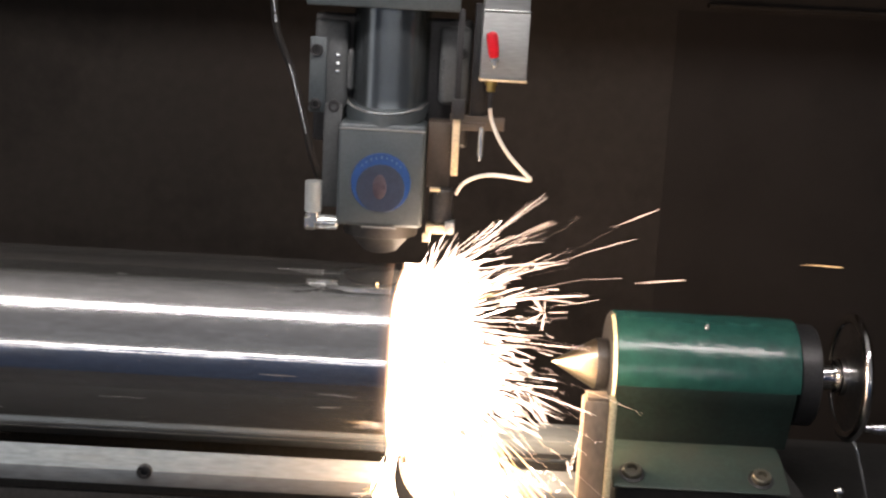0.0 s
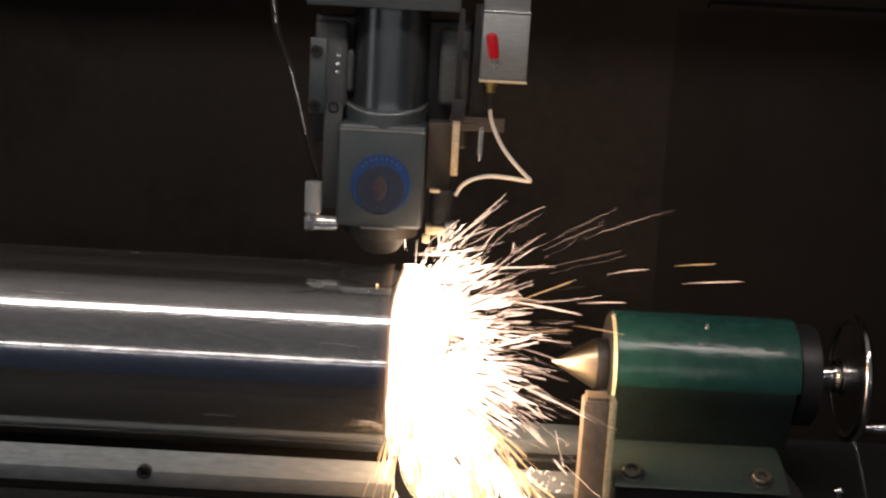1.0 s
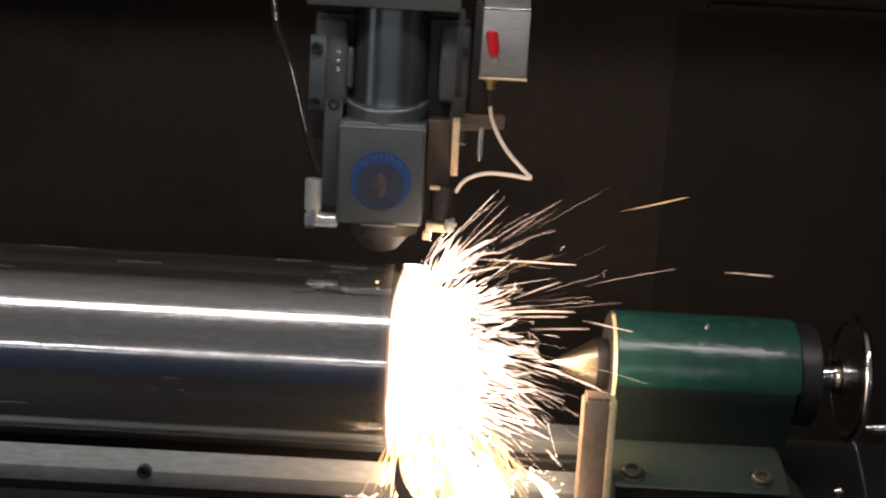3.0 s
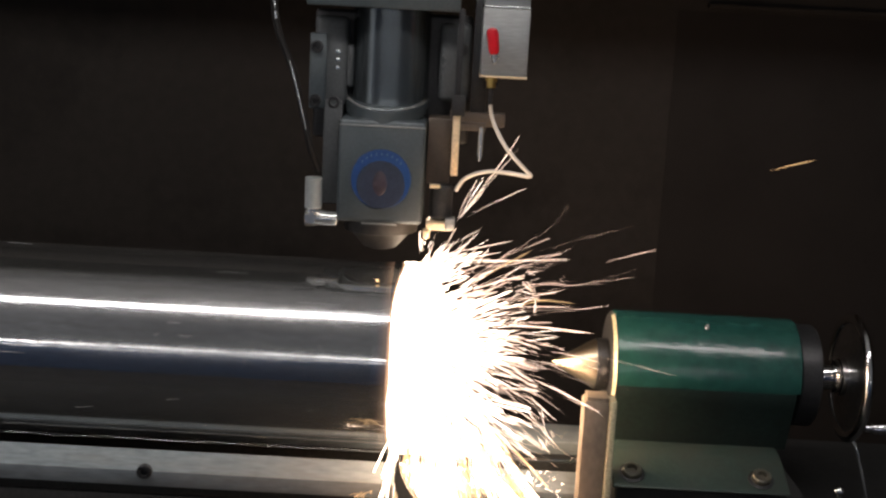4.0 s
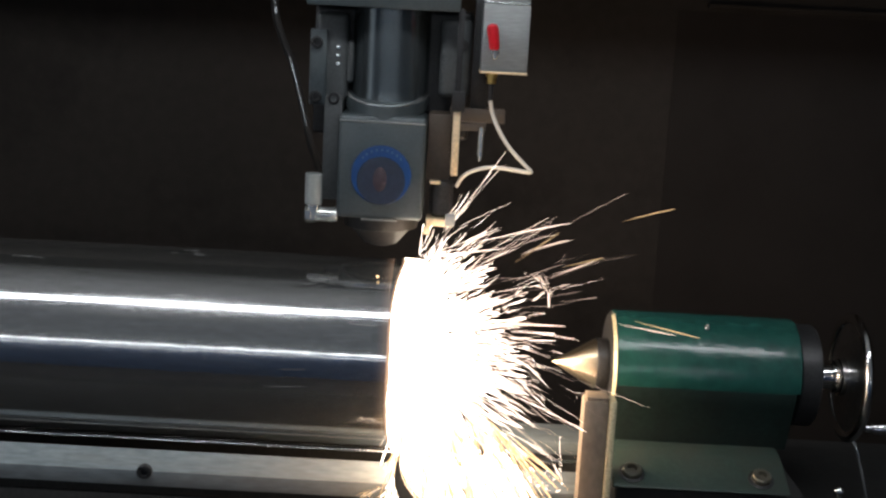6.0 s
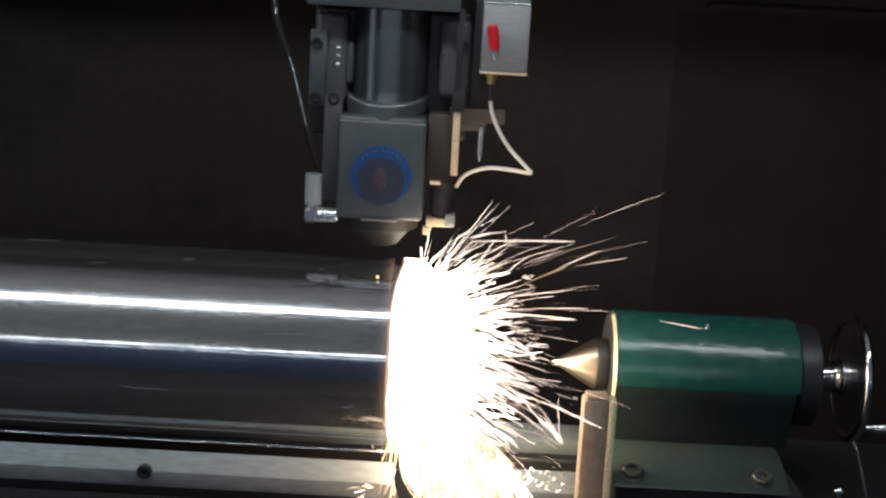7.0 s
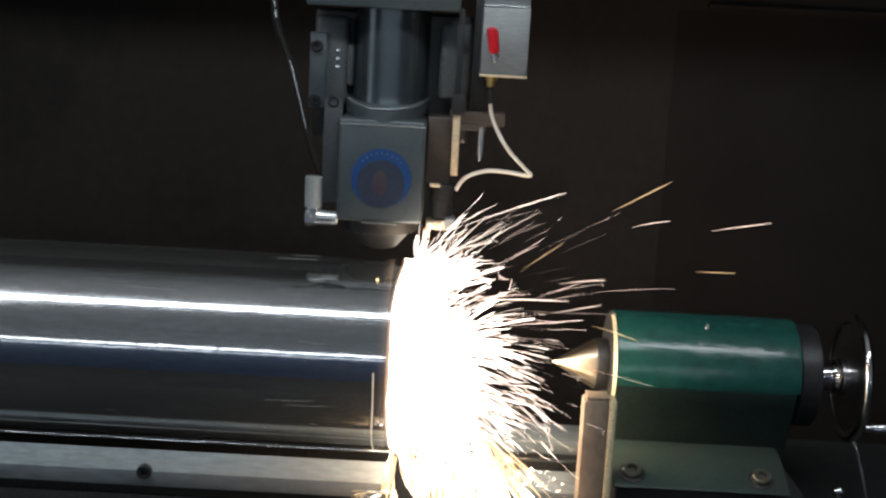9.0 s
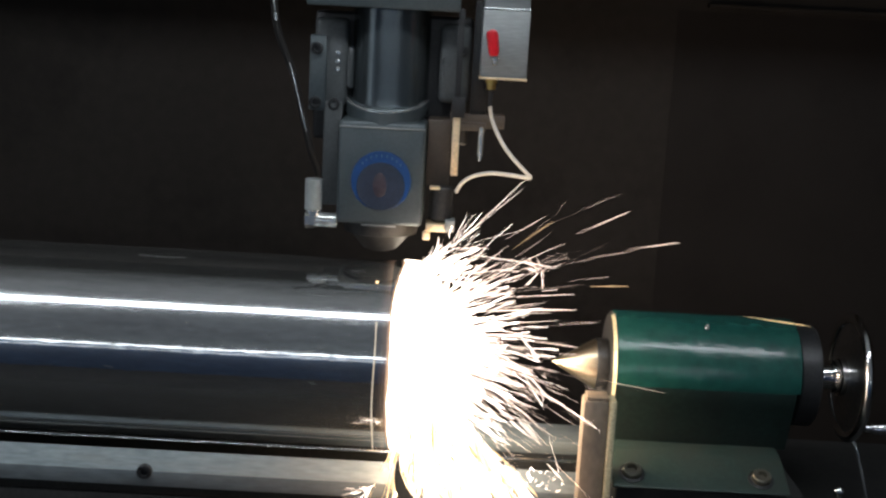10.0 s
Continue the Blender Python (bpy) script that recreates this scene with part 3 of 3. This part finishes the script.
        p("print_bar", box(q[0] - 0.0009, q[0] + 0.0009, -0.0319, -0.0313, q[1] - 0.0012, q[1] + 0.0012, 0.0001), PALE, "", badge)
    # nozzle
    p("nozzle", lathe([(0, 0.0), (0, 0.012), (0.002, 0.0175), (0.018, 0.031), (0.02, 0.038), (0.0345, 0.0395)], (cx, cy, 1.109), (0, 0, 1), 48), SOOT, "dull grey conical powder nozzle")
    # screws and tapped holes
    for x, z in ((-0.0855, 1.3150), (-0.0855, 1.2605), (-0.067, 1.2595)):
        cap_screw(ear, (x, 0.0015 if x < -0.08 else 0.006, z - 1.0), (0, -1, 0), 0.0062, 0.006, BLACK)
    for x, z in ((0.0615, 1.3191), (0.0615, 1.265)):
        cap_screw(ear2, (x, 0.006, z - 1.0), (0, -1, 0), 0.0058, 0.006, BLACK)
    for z in (1.311, 1.3027, 1.2945):
        p("pin", lathe([(0, 0.0027), (0.0014, 0.0022), (0.002, 0)], (-0.0645, 0.006, z), (0, -1, 0), 12), SILVER, "", ear)
        p("pin", lathe([(0, 0.0016), (0.001, 0.0012), (0.0014, 0)], (0.0425, 0.006, z), (0, -1, 0), 12), PLATE, "", ear2)
    # water elbow on the flank
    elbow = p("water_elbow", rod((-0.0825, -0.016, 1.143), (-0.0825, -0.016, 1.183), 0.0082, 28), SILVER, "nickel-plated push-in water elbow")
    p("elbow_collar", rod((-0.0825, -0.016, 1.153), (-0.0825, -0.016, 1.1845), 0.0088, 28), NYLON, "", elbow)
    p("elbow_arm", rod((-0.0885, -0.016, 1.1425), (-0.0575, -0.016, 1.1425), 0.0075, 28), SILVER, "", elbow)
    p("elbow_nut", lathe([(0, 0.0094), (0.01, 0.0094)], (-0.090, -0.016, 1.1425), (1, 0, 0), 6), SILVER, "", elbow)
    # black side nozzle and the sensor under it
    p("powder_feed", lathe([(0, 0.009), (0.004, 0.012), (0.034, 0.012), (0.036, 0.0105)], (0.0475, -0.012, 1.147), (0, 0, 1), 32), BLACK, "black powder feed block")
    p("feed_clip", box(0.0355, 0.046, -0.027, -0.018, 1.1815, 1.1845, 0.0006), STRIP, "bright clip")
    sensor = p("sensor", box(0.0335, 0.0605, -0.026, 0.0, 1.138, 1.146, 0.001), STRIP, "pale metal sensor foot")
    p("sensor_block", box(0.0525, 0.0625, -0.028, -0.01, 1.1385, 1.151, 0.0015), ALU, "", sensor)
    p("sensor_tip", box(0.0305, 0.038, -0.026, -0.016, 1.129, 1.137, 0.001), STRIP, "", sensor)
    # bracket arm that carries the gas box
    p("arm", box(0.052, 0.108, 0.0, 0.012, 1.243, 1.257, 0.0012), BROWN, "brown bracket arm")
    p("arm_cover", box(0.0535, 0.0665, -0.0295, -0.0268, 1.2555, 1.276, 0.0006), BLACK)
    p("arm_post", box(0.072, 0.088, 0.002, 0.014, 1.25, 1.37, 0.0012), BLACK)
    return ob


def gas_box():
    ob = thing("control_box", "brushed aluminium box with a red switch", "control box", at=(0.1017, -0.03, 1.2968))
    body = part("body", box(-0.0232, 0.0228, 0.0, 0.045, 0.0, 0.0655, 0.0012), ALU, ob)
    part("cover", box(-0.0225, 0.0222, 0.002, 0.044, 0.0675, 0.16, 0.001), ALU, ob)
    part("seam", box(-0.0236, 0.0232, -0.001, 0.0455, 0.0657, 0.0675, 0.0006), SILVER, ob, "bright lid edge")
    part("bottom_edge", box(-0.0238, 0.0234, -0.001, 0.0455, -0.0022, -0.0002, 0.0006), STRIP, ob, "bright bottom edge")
    sw = part("switch_boot", lathe([(0, 0.0042), (0.003, 0.0052), (0.02, 0.0058), (0.0235, 0.0048), (0.025, 0.002), (0.025, 0)], (-0.0105, -0.006, 0.022), (-0.16, -0.15, 1), 24), RED, ob, "red plastic switch boot")
    part("switch_nut", rod((-0.0098, 0.0, 0.019), (-0.0098, -0.006, 0.0185), 0.0042, 16), SILVER, sw)
    part("switch_stem", rod((-0.0096, -0.004, 0.0125), (-0.01, -0.005, 0.0225), 0.0028, 16), SILVER, sw)
    gl = part("gland", lathe([(0, 0.0046), (0.006, 0.0046), (0.0062, 0.006), (0.0103, 0.006)], (-0.0115, 0.006, -0.0124), (0, 0, 1), 16), BRASS, ob, "brass cable gland")
    part("gland_stem", rod((-0.0115, 0.006, -0.03), (-0.0113, 0.006, -0.0125), 0.0019), BLACK, gl)
    # thin white gas tube: down, out, a sharp kink, and back to the feed block
    down = spline([(-0.0115, 0.006, -0.028), (-0.0085, 0.008, -0.042), (0.0, 0.003, -0.06), (0.012, 0.0, -0.0765), (0.0312, 0.0, -0.0955)], 8)
    back = spline([(0.0335, 0.0, -0.0968), (0.031, 0.0, -0.0985), (0.012, 0.0, -0.0962), (-0.008, 0.002, -0.0958), (-0.024, 0.006, -0.1005), (-0.0345, 0.01, -0.108), (-0.0405, 0.014, -0.119)], 8)
    part("gas_tube", tube(down + back, 0.0019, 12), WHITE, ob, "kinked white plastic gas tube")
    return ob


def side_hose():
    ob = thing("black_hose", "black rubber hose beside the laser head", "hose", at=(-0.1014, -0.03, 1.2888))
    pts = spline([(-0.029, 0.0, 0.12), (-0.0255, 0.0, 0.075), (-0.0205, 0.0, 0.042), (-0.004, 0.0, 0.0), (0.008, 0.0, -0.045), (0.0155, 0.0, -0.075), (0.0225, 0.012, -0.1)], 8)
    part("hose", tube(pts, 0.0036, 14), HOSE, ob)
    # the hose's highlight, put in as two thin bright tubes
    pts = spline([(-0.008, -0.004, 0.012), (-0.004, -0.005, 0.0), (0.008, -0.005, -0.045), (0.0102, -0.004, -0.055)], 8)
    part("hose_highlight", tube(pts, 0.0009, 8), SILVER, ob, "highlight along the hose, put in as a thin bright tube")
    part("upper_highlight", tube(spline([(-0.0285, -0.0036, 0.12), (-0.0255, -0.0038, 0.08), (-0.0235, -0.0038, 0.062)], 6), 0.0006, 8), SILVER, ob)
    part("ferrule", rod((-0.0222, -0.0034, 0.052), (-0.0232, -0.0034, 0.06), 0.0013), SILVER, ob)
    return ob


# ---- sparks ----
SOURCE = Vector((0.036, -0.122, 1.075))


def needle(bm, at, d, length, w, sag=0.0):
    """A streak of glowing metal, thin at both ends, a little bent."""
    d = Vector(d).normalized()
    u = d.orthogonal().normalized()
    v = d.cross(u)
    rings = []
    for t, k in ((0.0, 0.1), (0.25, 0.6), (0.6, 1.0), (0.88, 0.8), (1.0, 0.12)):
        c = Vector(at) + d * length * t + Vector((0, 0, -sag * t * t))
        rings.append([bm.verts.new(c + w * k * (u * math.cos(a) + v * math.sin(a))) for a in (0, 2.094, 4.189)])
    for a, b in zip(rings, rings[1:]):
        for i in range(3):
            bm.faces.new((a[i], a[(i + 1) % 3], b[(i + 1) % 3], b[i]))
    bm.faces.new(rings[0])
    bm.faces.new(rings[-1])


def spray_mesh(rnd, count, spread, reach, size, w, burst=0.0):
    """Sparks in a narrow fan: many short thick ones near its root, few long thin ones far out."""
    bm = bmesh.new()
    for _ in range(count):
        a, b = rnd.gauss(0, spread), rnd.gauss(0, spread)
        d = Vector((1, math.tan(radians(a)), math.tan(radians(b)))).normalized()
        out = min(1.0, rnd.expovariate(2.8))
        long = size * min(1.6, rnd.lognormvariate(-0.55, 0.55))
        wide = rnd.uniform(0.35, 1.0) * w * (1.5 - 1.2 * out)
        needle(bm, d * out * reach, d, long, wide, rnd.uniform(-0.03, 0.09) * long)
        if rnd.random() < burst:
            tip = d * (out * reach + long)
            for _ in range(rnd.randrange(2, 5)):
                v = (d + Vector((rnd.gauss(0, 0.5), rnd.gauss(0, 0.5), rnd.gauss(0, 0.7)))).normalized()
                needle(bm, tip, v, rnd.uniform(0.004, 0.013), wide * 0.6)
    return bm


def along(at, d):
    """The pose at a place with its x axis along d."""
    x = Vector(d).normalized()
    y = (Vector((0, 1, 0)) - x * x.y).normalized()
    return Matrix.Translation(at) @ Matrix((x, y, x.cross(y))).transposed().to_4x4()


def spark_sprays():
    """Small fans of sparks; each leaves the melt, flies out and starts anew there."""
    rnd = random.Random(11)
    flights = []

    def fan(name, label, base, source, jitter, n, reach, size, w, run, material, depth, spread=7, burst=0.0):
        bm = spray_mesh(rnd, n, spread, reach, size, w, burst)
        ob = part(name, bm, material)
        tagged(ob, label, "sparks", "sparks from the melt", "stuff")
        rows, f = [], 0
        life = rnd.randrange(4, 7)
        f0 = rnd.randrange(life)
        a = base
        d = Vector((1, 0, 0))
        src = source
        while f <= 300:
            k = (f + f0) % life
            if k == 0 or f == 0:
                a = base + rnd.uniform(-jitter, jitter)
                src = source + Vector((rnd.uniform(-0.012, 0.012), rnd.uniform(-0.01, 0.01), rnd.uniform(-0.02, 0.02)))
                d = Vector((math.cos(radians(a)), -rnd.uniform(*depth), math.sin(radians(a)))).normalized()
                far = run * rnd.uniform(0.6, 1.15)
            q = src + d * (far * k / (life - 1)) + Vector((0, 0, -0.012 * (k / life) ** 2))
            rows.append((f / FPS, along(q, d + Vector((0, 0, -0.12 * k / life)))))
            f += 1
        flights.append((ob, rows))

    white = "fan of white-hot sparks flying off the melt"
    for i in range(38):
        base = -74 + 108 * (i + 0.5) / 38 + rnd.uniform(-4, 4)
        src = SOURCE + Vector((-0.012 + 0.03 * rnd.random(), 0.06 * (i / 38) ** 2, -0.075 * (1 - i / 38) + 0.012))
        fan("spark_spray", white, base, src, 10, 16 if base < 0 else 6, 0.1 + 0.03 * rnd.random(), 0.05 if base < 0 else 0.068, 0.00026, 0.032, STREAK, (-0.1, 0.3), 10, 0.12)
    for i in range(26):
        base = -70 + 130 * (i + 0.5) / 26
        src = SOURCE + Vector((-0.008, 0.085 * (i / 26) ** 2, -0.10 * (1 - i / 26) + 0.014))
        fan("melt_spray", "dense white spray close to the melt", base, src, 12, 80 if base < 15 else 52, 0.088 if -60 < base < 20 else 0.045, 0.034 if base < 20 else 0.028, 0.00072, 0.022, SPARK, (0.0, 0.2), 15)
    for i in range(5):
        src = Vector((0.02 + 0.004 * i, -0.02, 1.1))
        fan("top_sparks", "sparks leaping up at the nozzle", 14 + 16 * i, src, 12, 8, 0.03, 0.075 if i < 3 else 0.022, 0.0003, 0.05 if i < 3 else 0.012, SPARK, (-0.1, 0.3), 10)
    for i in range(30):
        base = -94 + 44 * (i + 0.5) / 30
        src = Vector((0.019 + 0.087 * i / 30, -0.14, 0.962 + 0.015 * rnd.random()))
        fan("falling_sparks", "stream of sparks falling on the bed", base, src, 8, 30, 0.06, 0.045, 0.0009, 0.04, SPARK if i % 2 else EMBER, (-0.05, 0.15))
    for i in range(5):
        src = Vector((0.006, -0.11, 0.875 + 0.004 * i))
        fan("bouncing_sparks", "orange sparks bouncing off the steel way", 170 + 14 * i, src, 10, 9, 0.025, 0.022, 0.0005, 0.02, SPARK if i % 2 else EMBER, (0.1, 0.4), 16)
    for i in range(5):
        src = Vector((0.185 - 0.006 * i, -0.12, 0.925 + 0.022 * i))
        fan("rebound_sparks", "white sparks rebounding off the steel bar", 118 + 10 * i, src, 12, 5, 0.03, 0.04, 0.0004, 0.02, SPARK, (0.0, 0.2), 14)
    # single far-flung sparks
    for i in range(10):
        bm = bmesh.new()
        size = rnd.uniform(0.025, 0.07)
        star = i % 9 == 4
        if star:
            for k in range(9):
                v = Vector((rnd.gauss(0, 1), rnd.gauss(0, 0.3), rnd.gauss(0, 1))).normalized()
                needle(bm, v * 0.001, v, rnd.uniform(0.006, 0.022), 0.00026)
        else:
            needle(bm, (0, 0, 0), (1, 0, 0), size, rnd.uniform(0.0002, 0.0004), rnd.uniform(-0.002, 0.005))
        ob = part("star_spark" if star else "flying_spark", bm, STREAK if i % 3 else EMBER)
        tagged(ob, "bursting white spark in the air" if star else "single glowing spark streak in the air", "sparks", "sparks from the melt", "stuff")
        life = rnd.randrange(4, 6) if star else rnd.randrange(6, 11)
        f0 = rnd.randrange(life)
        rows = []
        for f in range(301):
            k = (f + f0) % life
            if k == 0 or f == 0:
                a = rnd.uniform(6, 46)
                v = Vector((math.cos(radians(a)), rnd.uniform(-0.12, 0.2), math.sin(radians(a)))) * rnd.uniform(0.7, 1.3) * 1.25
                src = SOURCE + Vector((0.01, 0, rnd.uniform(-0.03, 0.02)))
            s = k / FPS
            q = src + v * s + Vector((0, 0, -1.2)) * s * s
            rows.append((f / FPS, along(q, v + Vector((0, 0, -2.4)) * s)))
        flights.append((ob, rows))
    # spatter lying on the sloping way
    bm = bmesh.new()
    for _ in range(260):
        x, k = 0.02 + 0.165 * rnd.random() ** 1.5, rnd.random()
        needle(bm, (x, -0.0852 + 0.0107 * k, 0.8892 + 0.0183 * k), (rnd.gauss(0, 1), rnd.gauss(0, 0.5), rnd.gauss(0, 0.5)), rnd.uniform(0.0015, 0.007), rnd.uniform(0.0003, 0.001) * (1.15 - 5 * (x - 0.02)))
    tagged(part("hot_spatter", bm, SPARK), "glowing spatter lying on the steel way", "spatter", "", "stuff")
    return flights


setting()
tube_lamp((-0.25, -0.50, 1.832), 2.5, pose(0, 0, 0, 30), "white tube lamp hung over the machine", 0.324, 0.034)
tube_lamp((-0.25, -3.13, 1.655), 3.4, pose(0, 0, 0, 90), "white tube lamp on the workshop wall", lit=DIM_TUBE)
tube_lamp((-0.25, -3.14, 1.43), 3.4, pose(0, 0, 0, 90), "dim narrow tube lamp lower on the workshop wall", 0.0, 0.014, FAINT_TUBE)
machine_bed()
SHAFT = shaft()
MELT = melt_zone()
WELD = weld_bead()
tailstock()
small_bed_parts()
gantry()
HEAD_THING = laser_head()
GAS = gas_box()
CABLE = side_hose()
# glint of the pilot laser, put in as a tiny glowing bead
PILOT_DOT = thing("pilot_dot", "pilot laser dot on the shaft, put in as a glowing bead", "droplet", at=(-0.0132, -0.046, 1.0866))
part("droplet", lathe([(-0.0014, 0), (-0.001, 0.001), (0, 0.0014), (0.001, 0.001), (0.0014, 0)], (0, 0, 0), (0, -0.4, 0.9), 10), EMBER, PILOT_DOT)
FLIGHTS = spark_sprays()

# height of the head above its first place, in millimetres
RISE = [(0, 0), (0.5, -0.7), (1, -1.05), (1.5, -0.95), (2, -0.35), (2.5, 0.8), (3.2, 2.3), (4, 3.7), (4.5, 5.4), (5, 6.7), (5.5, 7.5), (6.2, 7.8),
        (7, 7.3), (7.5, 7.0), (8, 6.6), (8.5, 5.7), (9, 4.5), (9.5, 3.2), (10, 2.0)]


# height of the shaft's axis above its first place, in millimetres: it runs a little out of true
SWAY = [(0, 0), (0.6, -0.5), (1.2, -0.9), (2, -1.5), (2.5, -1.6), (3.2, -0.2), (4, 1.8), (4.5, 3.5), (5, 4.7), (5.5, 5.2), (6.2, 5.5), (7, 5.5), (7.5, 5.5),
        (8, 5.5), (8.5, 5.4), (9, 4.9), (9.5, 4.3), (10, 3.6)]


def BEAD_LEAD(t):
    """Degrees above level of the bead's leading end; it forms out of sight, then comes round."""
    return 5.4 + 30 * (t - 9) if t >= 6 else -100 + 15 * max(0, t - 5.5)


def motions():
    for ob in (HEAD_THING, GAS, CABLE, PILOT_DOT):
        home = ob.location.copy()
        walk(ob, [(t, Matrix.Translation(home + Vector((0, 0, mm / 1000)))) for t, mm in RISE])
    walk(SHAFT, [(t, pose(0, 0, AXIS + mm / 1000, -30 * t)) for t, mm in SWAY])
    walk(MELT, [(t, pose(0, 0, AXIS + mm / 1000)) for t, mm in SWAY])
    walk(WELD, [(t, pose(0, 0, AXIS + mm / 1000, -BEAD_LEAD(t))) for t, mm in SWAY])
    for ob, rows in FLIGHTS:
        walk(ob, rows)


motions()
